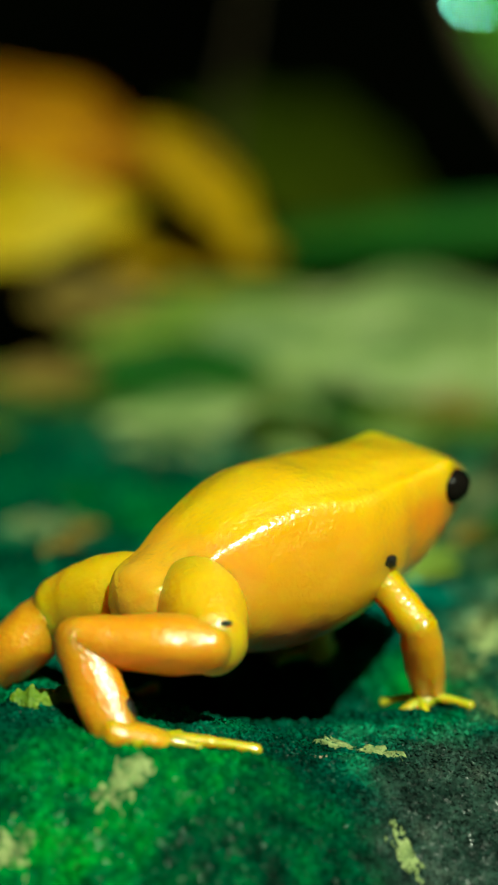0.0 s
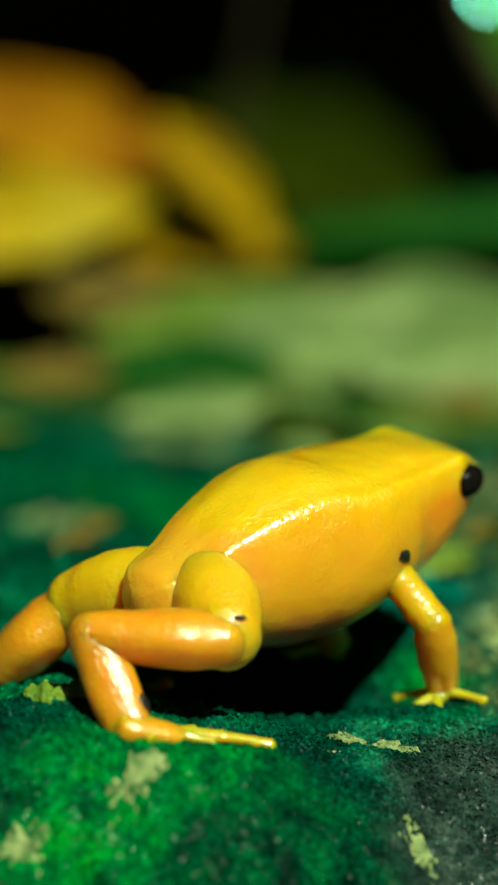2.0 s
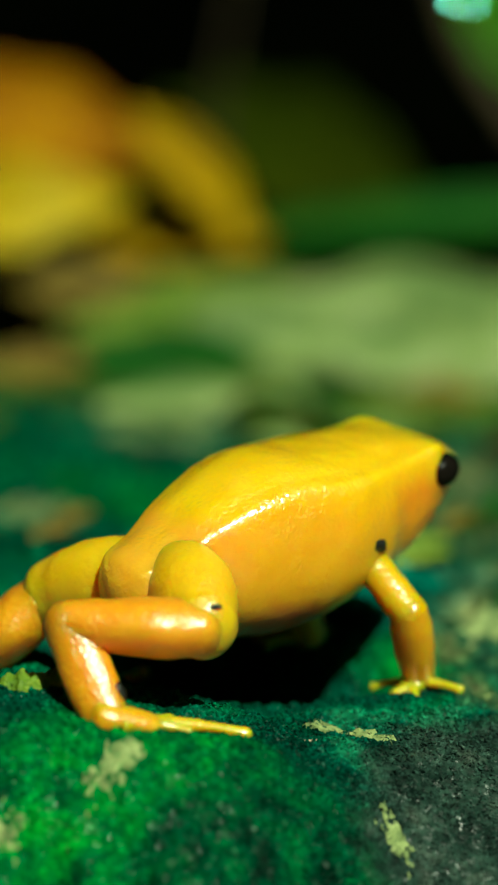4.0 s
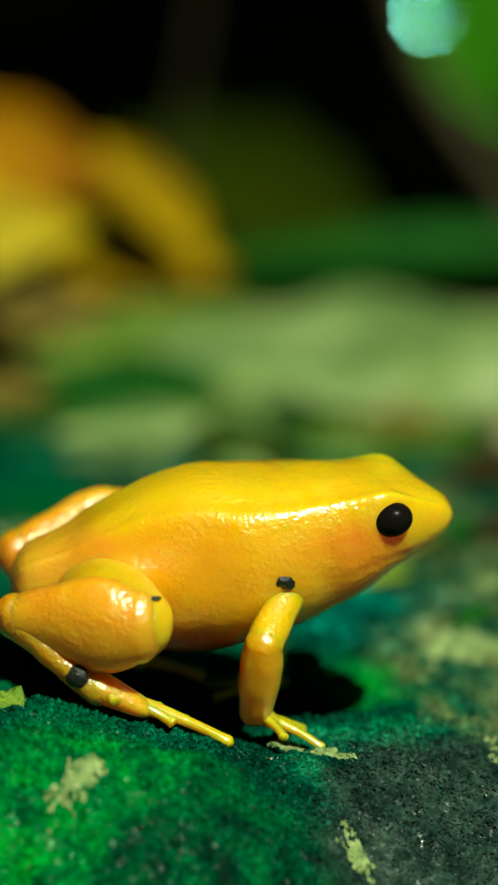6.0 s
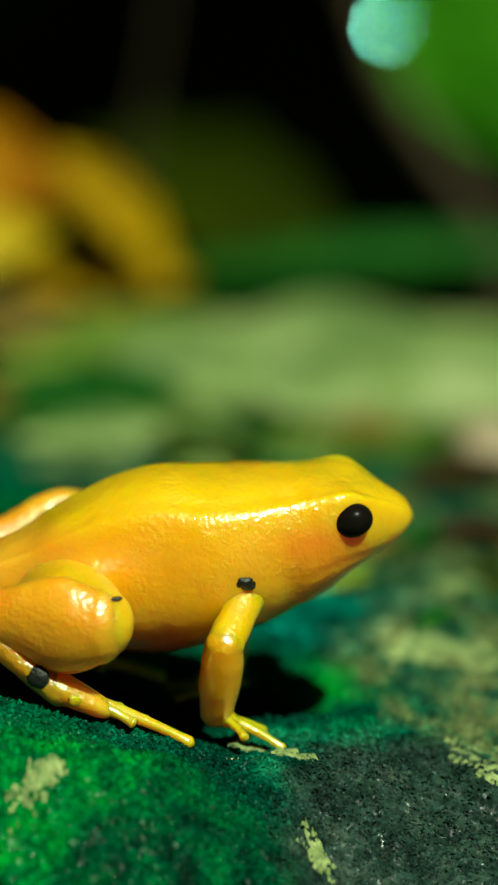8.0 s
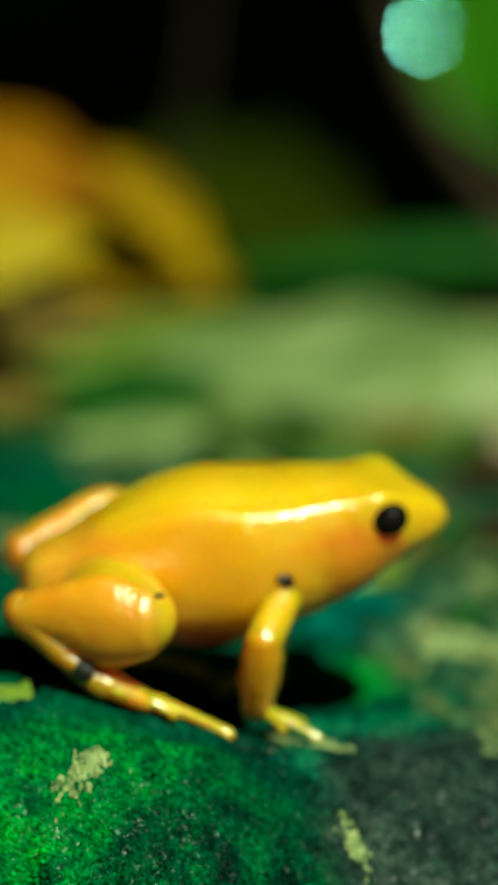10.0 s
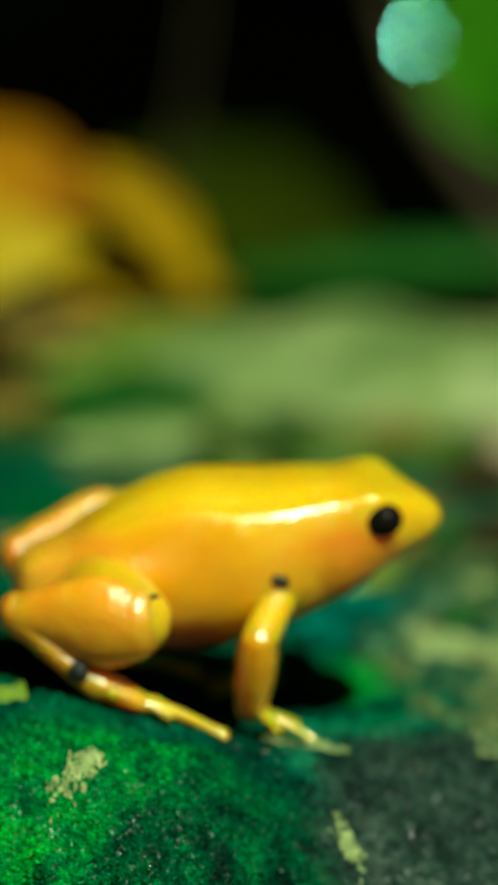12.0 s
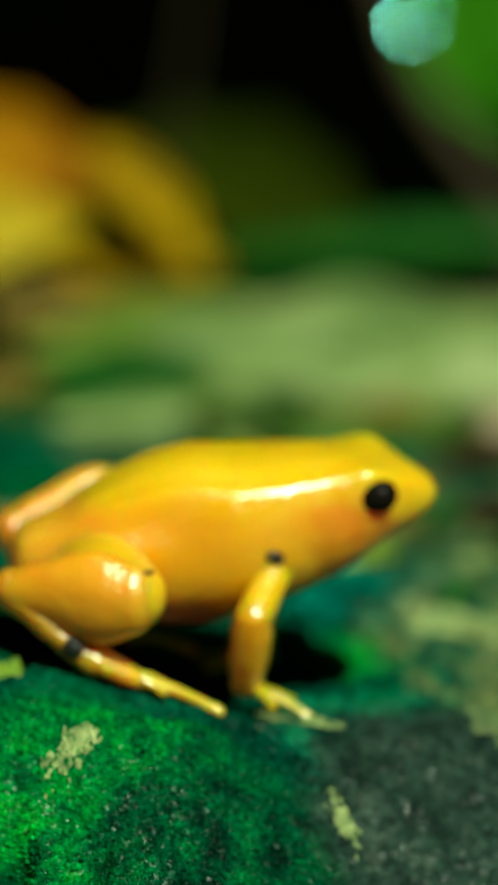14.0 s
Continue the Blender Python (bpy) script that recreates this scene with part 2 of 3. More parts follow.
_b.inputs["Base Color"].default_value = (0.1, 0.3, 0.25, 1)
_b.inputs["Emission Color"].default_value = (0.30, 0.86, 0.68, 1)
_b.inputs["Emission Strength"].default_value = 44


# ---- mesh helpers ----
def finish(name, bm, mat, smooth=True):
    bmesh.ops.scale(bm, vec=(MM, MM, MM), verts=bm.verts)
    bmesh.ops.recalc_face_normals(bm, faces=bm.faces)
    me = bpy.data.meshes.new(name)
    bm.to_mesh(me)
    bm.free()
    me.materials.append(mat)
    if smooth:
        me.polygons.foreach_set("use_smooth", [True] * len(me.polygons))
    return new(name, me)


def part(name, bm, mat, parent, label="", smooth=True):
    ob = finish(name, bm, mat, smooth)
    ob.parent = parent
    return tagged(ob, label)


def thing(name, label, category, at=(0, 0, 0), group="", kind=""):
    ob = new(name)
    ob.empty_display_size = 0.002
    ob.location = Vector(at) * MM
    return tagged(ob, label, category, group, kind)


def bridge(bm, rings, cap=True):
    for a, b in zip(rings, rings[1:]):
        for i in range(len(a)):
            j = (i + 1) % len(a)
            bm.faces.new((a[i], a[j], b[j], b[i]))
    if cap:
        bm.faces.new(rings[0][::-1])
        bm.faces.new(rings[-1])


def spline(rows, n):
    """Catmull-Rom through rows of numbers, n samples."""
    pts = [np.array(r, float) for r in rows]
    pts = [2 * pts[0] - pts[1], *pts, 2 * pts[-1] - pts[-2]]
    out = []
    for k in range(n):
        u = k / (n - 1) * (len(rows) - 1)
        i = min(int(u), len(rows) - 2)
        f = u - i
        p0, p1, p2, p3 = pts[i:i + 4]
        out.append(0.5 * (2 * p1 + (p2 - p0) * f + (2 * p0 - 5 * p1 + 4 * p2 - p3) * f * f + (3 * p1 - p0 - 3 * p2 + p3) * f ** 3))
    return out


def tube(bm, rows, n=24, seg=14):
    """A rounded limb along rows of (x, y, z, half width, half height)."""
    sm = spline(rows, n)
    rings = []
    for k, r in enumerate(sm):
        a, b = sm[max(k - 1, 0)], sm[min(k + 1, n - 1)]
        d = Vector(b[:3] - a[:3]).normalized()
        side = Vector((0, 0, 1)).cross(d)
        side = side.normalized() if side.length > 0.05 else Vector((0, 1, 0))
        up = d.cross(side)
        c = Vector(r[:3])
        rings.append([bm.verts.new(c + side * (math.cos(q) * max(r[3], 0.02)) + up * (math.sin(q) * max(r[4], 0.02))) for q in (2 * math.pi * s / seg for s in range(seg))])
    bridge(bm, rings)


def ball(bm, c, r, sub=3):
    made = bmesh.ops.create_icosphere(bm, subdivisions=sub, radius=1.0)
    for v in made["verts"]:
        v.co = Vector(c) + Vector((v.co.x * r[0], v.co.y * r[1], v.co.z * r[2]))
    return made["verts"]


# ---- the ground ----
def smooth(a, b, v):
    f = min(1.0, max(0.0, (v - a) / (b - a)))
    return f * f * (3 - 2 * f)


def ground_height(x, y):
    """Height in mm of the mossy ground at x, y: a shelf whose front edge falls towards the camera, with a nearer hump on one side."""
    fade = math.exp(-(x / 60) ** 2)
    back = smooth(15, 45, y)
    z = 0.9 - 0.8 * back - 0.085 * max(-40, min(40, x)) * fade * (1 - back)
    hump = 1 - smooth(-9, 12, x)
    edge = -7.5 - 7.5 * hump + 0.6 * math.sin(x * 0.23 + 1.0)
    local = math.exp(-(x / 130) ** 4)
    u = max(0.0, edge - y + 2.0)                   # the rounded front, down to the forest floor
    z -= local * 22 * (1 - math.exp(-(u / 17.0) ** 1.4))
    z += hump * (1.5 * math.exp(-((y + 15.0) / 3.4) ** 2) + 1.9 * math.exp(-((x + 15.0) / 6.2) ** 2 - ((y + 9.0) / 3.6) ** 2))
    z += 1.2 * math.exp(-((y - 24) / 9) ** 2)
    z -= local * 40 * smooth(84, 120, y) * (1 - smooth(260, 500, y))
    z -= 3.4 * math.exp(-(((x + 15.0) / 1.3) ** 2 + ((y + 20.0) / 1.1) ** 2) ** 2)
    z += 0.9 * math.exp(-((x + 6.5) / 3.5) ** 2 - ((y + 6.3) / 2.2) ** 2) + 1.0 * math.exp(-((x + 11.0) / 4.0) ** 2 - ((y + 7.6) / 2.0) ** 2)
    z -= 4.5 * math.exp(-(((x + 5.0) / 9.0) ** 2 + ((y - 6.5) / 5.0) ** 2) ** 1.5)        # the hollow behind the front ridge
    near = math.exp(-((abs(y) + abs(x)) / 160) ** 2)
    p = Vector((x, y, 0))
    z += near * (0.8 * noise.noise(p * 0.10) + 0.45 * noise.noise(p * 0.28 + Vector((7, 0, 0))) + 0.26 * noise.noise(p * 0.8) + 0.20 * noise.noise(p * 1.7))
    if near < 0.3:
        z += 6 * noise.noise(p * 0.006)
    return z


def steps(dense, step, far, grow=1.35):
    out = list(np.arange(dense[0], dense[1] + 1e-6, step))
    for sign in (1, -1):
        d = step
        end = out[-1] if sign > 0 else out[0]
        extra = []
        while abs(end) < far:
            d *= grow
            end += sign * d
            extra.append(end)
        out = out + extra if sign > 0 else extra[::-1] + out
    return out


def build_ground():
    xs = steps((-24, 24), 0.22, 20000)
    ys = steps((-26, 22), 0.22, 20000, 1.12)
    verts = [(x * MM, y * MM, ground_height(x, y) * MM) for y in ys for x in xs]
    w = len(xs)
    faces = [(j * w + i, j * w + i + 1, (j + 1) * w + i + 1, (j + 1) * w + i) for j in range(len(ys) - 1) for i in range(w - 1)]
    me = bpy.data.meshes.new("ground")
    me.from_pydata(verts, [], faces)
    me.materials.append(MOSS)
    me.polygons.foreach_set("use_smooth", [True] * len(me.polygons))
    return tagged(new("ground", me), "wet dark green moss over rock and soil", "ground", kind="structure")


build_ground()


def build_moss():
    """Fine moss leaflets on the ground, too many to count."""
    verts, faces = [], []

    def sow(count, xr, yr, size, keep):
        for _ in range(count):
            x, y = random.uniform(*xr), random.uniform(*yr)
            if not keep(x, y):
                continue
            z = ground_height(x, y)
            e = 0.25
            nrm = Vector((ground_height(x - e, y) - ground_height(x + e, y), ground_height(x, y - e) - ground_height(x, y + e), 2 * e)).normalized()
            d = Vector((random.gauss(0, 1), random.gauss(0, 1), random.gauss(0, 0.4)))
            d = ((d - nrm * d.dot(nrm)).normalized() + nrm * random.uniform(0.15, 1.1)).normalized()
            w = (nrm + 0.35 * Vector((random.gauss(0, 1), random.gauss(0, 1), random.gauss(0, 1)))).cross(d).normalized()
            k = size * random.uniform(0.6, 1.5)
            p = Vector((x, y, z - 0.04))
            i = len(verts)
            for q in (p - w * k * 0.12, p + d * k * 0.55 - w * k * 0.26, p + d * k - nrm * k * 0.12, p + d * k * 0.55 + w * k * 0.26, p + w * k * 0.12):
                verts.append(q * MM)
            faces.append((i, i + 1, i + 2, i + 3, i + 4))

    def bare(x, y):
        stone = math.exp(-(((x - 11) / 8) ** 2 + ((y + 11) / 8) ** 2) ** 2)
        return random.random() > 0.3 * stone and noise.noise(Vector((x * 0.5, y * 0.5, 4))) > random.uniform(-0.6, 0.1)

    sow(38000, (-20, 17), (-24, -10), 0.22, bare)
    sow(46000, (-20, 17), (-12, 10), 0.28, bare)
    sow(14000, (-24, 24), (12, 80), 0.75, lambda x, y: noise.noise(Vector((x * 0.22, y * 0.16, 2))) > random.uniform(-0.45, 0.2))
    me = bpy.data.meshes.new("moss")
    me.from_pydata(verts, [], faces)
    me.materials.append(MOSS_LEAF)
    return tagged(new("moss", me), "fine wet green moss leaflets on the rock", "moss", kind="stuff")


build_moss()


def build_grains():
    """The granular shoots of the moss: small rounded tips standing close together, too many to count."""
    tip = [(1, 0, 0), (0, 1, 0), (-1, 0, 0), (0, -1, 0), (0, 0, 1), (0.7, 0.7, 0.7), (-0.7, 0.7, 0.6), (-0.7, -0.7, 0.7), (0.7, -0.7, 0.6)]
    tris = [(0, 5, 4), (5, 1, 4), (1, 6, 4), (6, 2, 4), (2, 7, 4), (7, 3, 4), (3, 8, 4), (8, 0, 4), (0, 1, 5), (1, 2, 6), (2, 3, 7), (3, 0, 8)]
    verts, faces = [], []
    for count, xr, yr, size in ((22000, (-19, 16), (-24, -13), 0.12), (16000, (-19, 16), (-14, 0), 0.13), (9000, (-19, 17), (0, 14), 0.22)):
        for _ in range(count):
            x, y = random.uniform(*xr), random.uniform(*yr)
            bald = math.exp(-(((x - 11) / 8) ** 2 + ((y + 11) / 8) ** 2) ** 2)
            if random.random() < 1.05 * bald or noise.noise(Vector((x * 0.9, y * 0.7, 9))) < random.uniform(-0.6, 0.05):
                continue
            k, h, a = size * random.uniform(0.55, 1.35), random.uniform(0.9, 2.0), random.uniform(0, 6.28)
            lean = (random.gauss(0, 0.7), random.gauss(0, 0.7))
            c, s, z, i = math.cos(a) * k, math.sin(a) * k, ground_height(x, y) - 0.05, len(verts)
            for u, v, w in tip:
                verts.append(((x + u * c - v * s + lean[0] * w * k) * MM, (y + u * s + v * c + lean[1] * w * k) * MM, (z + w * k * h) * MM))
            faces += [(i + p, i + q, i + r) for p, q, r in tris]
    me = bpy.data.meshes.new("moss_grains")
    me.from_pydata(verts, [], faces)
    me.materials.append(MOSS_LEAF)
    me.polygons.foreach_set("use_smooth", [True] * len(me.polygons))
    return tagged(new("moss_grains", me), "granular wet shoots of dark green moss", "moss", kind="stuff")


build_grains()


def crust(cx, cy, rx, ry, turn, mat=None, label="thin pale yellow-green lichen crust on rock", name="lichen", thick=0.10, rough=0.8, category="lichen"):
    """A thin uneven crust that hugs the ground."""
    bm = bmesh.new()
    n, k = 36, 9
    c, s = math.cos(radians(turn)), math.sin(radians(turn))
    rings = []
    for j in range(1, k + 1):
        ring = []
        for i in range(n):
            a = 2 * math.pi * i / n
            f = j / k * (1 + rough * noise.noise(Vector((math.cos(a) * 1.7 + cx, math.sin(a) * 1.7 + cy, 2))) + 0.5 * rough * noise.noise(Vector((math.cos(a) * 5, math.sin(a) * 5, cx))))
            u, v = rx * f * math.cos(a), ry * f * math.sin(a)
            x, y = cx + u * c - v * s, cy + u * s + v * c
            lift = (-0.12 if j == k else thick * (0.7 + 0.8 * noise.noise(Vector((x * 2, y * 2, 1)))))
            ring.append(bm.verts.new((x, y, ground_height(x, y) + lift)))
        rings.append(ring)
    bridge(bm, rings, False)
    bm.faces.new(rings[0])
    return tagged(finish(name, bm, mat or LICHEN), label, category, "lichen crusts" if name == "lichen" else "")


def flakes(cx, cy, rx, ry, turn, count, label="broken pale yellow-green lichen flakes on moss"):
    """A patch of small lichen flakes that lie on the ground, in one mesh."""
    bm = bmesh.new()
    c, s = math.cos(radians(turn)), math.sin(radians(turn))
    for _ in range(count):
        u, v = random.gauss(0, 0.45) * rx, random.gauss(0, 0.45) * ry
        x, y, r = cx + u * c - v * s, cy + u * s + v * c, random.uniform(0.06, 0.19)
        a0, el = random.uniform(0, 6.28), random.uniform(0.5, 0.95)
        top = bm.verts.new((x, y, ground_height(x, y) + random.uniform(0.25, 0.45)))
        rim = []
        for i in range(8):
            a = 2 * math.pi * i / 8
            d = r * random.uniform(0.7, 1.3)
            px, py = d * math.cos(a), d * el * math.sin(a)
            px, py = x + px * math.cos(a0) - py * math.sin(a0), y + px * math.sin(a0) + py * math.cos(a0)
            rim.append(bm.verts.new((px, py, ground_height(px, py) + random.uniform(0.05, 0.28))))
        for i in range(8):
            bm.faces.new((top, rim[i], rim[(i + 1) % 8]))
    return tagged(finish("lichen_flakes", bm, LICHEN), label, "lichen", kind="stuff")


crust(1.2, -5.4, 3.0, 0.55, -36, thick=0.25)
flakes(-11.8, -16.3, 1.6, 0.8, 30, 95)
flakes(-11.0, -15.6, 1.2, 0.7, 20, 95)
flakes(3.6, -12.8, 1.2, 0.7, -60, 95)
flakes(-17.6, -18.4, 1.3, 0.9, 10, 95)
for _x, _y, _r in ((11.4, 1.2, 2.6), (9.3, 3.9, 0.7), (13.2, -4.2, 2.0), (13.8, 8.8, 1.4), (10.6, 16.5, 2.6), (13.8, 29, 2.4), (14.6, 15.5, 1.6), (7.4, 12.0, 1.2)):
    crust(_x, _y, _r, _r * 1.5, 25)
crust(-17.8, 43, 3.0, 2.6, 0)
crust(-9.2, 62, 4.0, 3.6, 0)
crust(-17.2, 3.5, 2.6, 1.5, 0)
crust(-16.2, -8.2, 1.7, 1.3, 0, TUFT, "bright yellow-green moss cushion on the rock", "moss_cushion", 0.7, 0.3, "moss")
crust(3.8, 9.2, 2.2, 1.6, 0, MOSS_LEAF, "low teal green moss cushion on the rock", "moss_cushion", 0.5, 0.3, "moss")
crust(16.6, 64, 3.8, 4.0, 0, PINK_STONE, "flat pinkish brown stone among moss", "stone", 2.2, 0.3, "stone")
crust(-0.9, -8.7, 0.45, 0.3, 0, PINK_STONE, "tiny pinkish crumb of bark on the moss", "crumb", 0.25, 0.4, "crumb")


# ---- the surroundings ----
def build_bank():
    """A bank behind, near-black because the shade is put into its colour."""
    bm = bmesh.new()
    n, rows = 420, 110
    grid = []
    for j in range(rows):
        ring = []
        for i in range(n + 1):
            a = math.pi * (-0.15 + 1.3 * i / n)
            h = -85 + j * 2.4
            r = 225 - 20 * math.sin(math.pi * j / rows * 0.5) + 6 * noise.noise(Vector((i * 0.07, j * 0.12, 3))) + 2 * noise.noise(Vector((i * 0.3, j * 0.5, 8)))
            ring.append(bm.verts.new((r * math.cos(a) * 1.3, r * math.sin(a), h)))
        grid.append(ring)
    for j in range(rows - 1):
        for i in range(n):
            bm.faces.new((grid[j][i], grid[j][i + 1], grid[j + 1][i + 1], grid[j + 1][i]))
    ob = finish("backdrop", bm, SHADE_BLACK)
    tagged(ob, "near-black backdrop bank with the shade in its colour", "backdrop", kind="structure")
    return ob


build_bank()
# a glowing disc added before the unbroken bank, standing for a glimpse of sky
bm = bmesh.new()
bmesh.ops.create_circle(bm, cap_ends=True, segments=20, radius=0.48)
for _v in bm.verts:
    _v.co *= 1 + 0.35 * noise.noise(_v.co * 3)
sky_disc = finish("backdrop", bm, GLOW, False)
sky_disc.matrix_world = pose(10.5 * MM, 151.8 * MM, 11.0 * MM, 78, 0, 0)
tagged(sky_disc, "small glowing turquoise disc for a glimpse of sky", "backdrop", kind="structure")


def build_sky_blocker():
    """Unseen dark surround added to block skylight; leans overhead, open towards the sun."""
    bm = bmesh.new()
    rings, lean = [], 1 / math.tan(radians(SUN_ELEVATION))
    for j in range(22):
        h = -80 + j * 150
        r = 1500 if h < 900 else 1500 - 500 * smooth(900, 2600, h)
        shift = lean * h * smooth(0, 1400, h)
        cx, cy = shift * math.sin(radians(SUN_TURN)), shift * math.cos(radians(SUN_TURN))
        rings.append([bm.verts.new((cx + r * math.cos(a) + 120 * noise.noise(Vector((i * 0.6, j, 0))), cy + r * math.sin(a) + 120 * noise.noise(Vector((i * 0.6, j, 5))), h))
                      for i, a in ((i, 2 * math.pi * i / 96) for i in range(96))])
    bridge(bm, rings, False)
    return tagged(finish("backdrop", bm, SKY_BLOCKER), "unseen dark green surround that blocks skylight", "backdrop", kind="structure")


build_sky_blocker()


def leaf(name, length, width, mat, label, m, curl=0.25, fold=0.15, teeth=0.0, seed=0, n=26, ticks=46, category="leaf"):
    """A leaf blade with a midrib and a stalk, along +x."""
    ob = thing(name, label, category)
    bm = bmesh.new()
    k = 9
    rings = []
    for i in range(n + 1):
        u = i / n
        half = width * 0.5 * (math.sin(math.pi * u ** 0.8) ** 0.75 + 0.02) * (1 + teeth * math.sin(u * ticks) + 0.35 * noise.noise(Vector((u * 5, seed * 1.7, 3))))
        row = []
        for j in range(-k, k + 1):
            v = j / k
            x, y = length * u, half * v
            z = curl * length * math.sin(math.pi * u) * 0.5 + fold * half * (abs(v) ** 1.4) + 0.05 * width * noise.noise(Vector((u * 4 + seed, v * 2, seed)))
            row.append(bm.verts.new((x, y, z)))
        rings.append(row)
    for a, b in zip(rings, rings[1:]):
        for i in range(2 * k):
            bm.faces.new((a[i], a[i + 1], b[i + 1], b[i]))
    bmesh.ops.solidify(bm, geom=bm.faces[:], thickness=0.35)
    part("blade", bm, mat, ob)
    bm = bmesh.new()
    tube(bm, [(length * u, 0, curl * length * math.sin(math.pi * min(max(u, 0), 1)) * 0.5 - 0.15, 0.45 - 0.3 * max(u, 0), 0.45 - 0.3 * max(u, 0)) for u in (-0.06, 0, 0.25, 0.5, 0.75, 0.97)], 20, 8)
    part("midrib", bm, mat, ob)
    ob.matrix_world = m
    return ob


def aim(a, b, pole):
    """The pose at a (mm) whose x axis points to b and whose z axis leans to pole."""
    a, b = Vector(a), Vector(b)
    x = (b - a).normalized()
    y = Vector(pole).cross(x).normalized()
    m = Matrix((x, y, x.cross(y))).transposed().to_4x4()
    m.translation = a * MM
    return m


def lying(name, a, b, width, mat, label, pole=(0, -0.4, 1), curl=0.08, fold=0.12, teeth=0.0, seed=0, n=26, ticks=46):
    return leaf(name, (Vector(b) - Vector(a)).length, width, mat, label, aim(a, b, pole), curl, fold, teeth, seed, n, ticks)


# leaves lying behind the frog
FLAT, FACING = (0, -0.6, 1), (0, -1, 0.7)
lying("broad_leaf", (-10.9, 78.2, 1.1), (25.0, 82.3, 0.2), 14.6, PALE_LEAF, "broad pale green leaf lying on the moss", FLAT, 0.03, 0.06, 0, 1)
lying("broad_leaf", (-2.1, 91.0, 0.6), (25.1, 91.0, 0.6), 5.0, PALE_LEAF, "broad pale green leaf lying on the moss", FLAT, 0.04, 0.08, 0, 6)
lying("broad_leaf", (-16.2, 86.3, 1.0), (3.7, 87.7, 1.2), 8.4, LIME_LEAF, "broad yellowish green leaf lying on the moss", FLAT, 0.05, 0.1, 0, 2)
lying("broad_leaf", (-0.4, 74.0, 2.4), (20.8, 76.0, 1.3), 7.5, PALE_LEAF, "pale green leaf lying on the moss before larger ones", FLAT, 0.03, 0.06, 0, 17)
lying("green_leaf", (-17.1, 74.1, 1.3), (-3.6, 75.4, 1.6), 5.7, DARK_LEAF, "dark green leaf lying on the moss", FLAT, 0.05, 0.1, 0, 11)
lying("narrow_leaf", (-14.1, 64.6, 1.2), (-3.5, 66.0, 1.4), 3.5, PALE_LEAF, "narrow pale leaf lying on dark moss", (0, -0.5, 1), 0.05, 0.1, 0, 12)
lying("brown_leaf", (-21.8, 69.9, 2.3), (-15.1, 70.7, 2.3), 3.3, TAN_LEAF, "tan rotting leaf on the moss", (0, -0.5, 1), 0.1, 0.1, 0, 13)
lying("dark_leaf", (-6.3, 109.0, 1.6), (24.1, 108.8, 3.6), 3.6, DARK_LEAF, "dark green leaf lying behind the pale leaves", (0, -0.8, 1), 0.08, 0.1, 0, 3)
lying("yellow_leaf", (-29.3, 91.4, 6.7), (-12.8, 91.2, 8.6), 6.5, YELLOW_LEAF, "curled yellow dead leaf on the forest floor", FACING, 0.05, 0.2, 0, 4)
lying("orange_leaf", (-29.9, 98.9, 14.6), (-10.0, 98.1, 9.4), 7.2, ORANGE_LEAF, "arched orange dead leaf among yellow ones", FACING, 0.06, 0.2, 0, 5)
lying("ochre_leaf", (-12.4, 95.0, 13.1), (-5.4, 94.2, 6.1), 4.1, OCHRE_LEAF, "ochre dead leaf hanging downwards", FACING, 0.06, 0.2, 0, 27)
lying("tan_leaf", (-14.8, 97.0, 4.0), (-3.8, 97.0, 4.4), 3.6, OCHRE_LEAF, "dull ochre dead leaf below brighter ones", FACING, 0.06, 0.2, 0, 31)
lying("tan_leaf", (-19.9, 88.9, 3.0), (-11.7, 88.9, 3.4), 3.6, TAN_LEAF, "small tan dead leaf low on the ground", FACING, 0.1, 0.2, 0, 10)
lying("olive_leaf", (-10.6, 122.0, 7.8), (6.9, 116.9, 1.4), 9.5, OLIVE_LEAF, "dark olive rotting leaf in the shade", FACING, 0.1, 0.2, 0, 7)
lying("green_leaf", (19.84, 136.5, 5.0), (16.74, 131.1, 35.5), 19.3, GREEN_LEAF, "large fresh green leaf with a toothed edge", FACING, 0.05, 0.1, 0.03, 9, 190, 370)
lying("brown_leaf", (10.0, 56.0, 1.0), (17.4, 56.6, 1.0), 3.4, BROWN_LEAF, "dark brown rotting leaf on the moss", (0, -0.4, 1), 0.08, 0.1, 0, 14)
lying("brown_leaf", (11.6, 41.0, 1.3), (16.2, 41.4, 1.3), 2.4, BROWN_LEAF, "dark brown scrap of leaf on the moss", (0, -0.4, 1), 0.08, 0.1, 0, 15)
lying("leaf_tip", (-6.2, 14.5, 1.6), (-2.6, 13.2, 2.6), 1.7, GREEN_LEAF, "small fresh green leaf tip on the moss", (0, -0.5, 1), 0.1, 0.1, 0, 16)

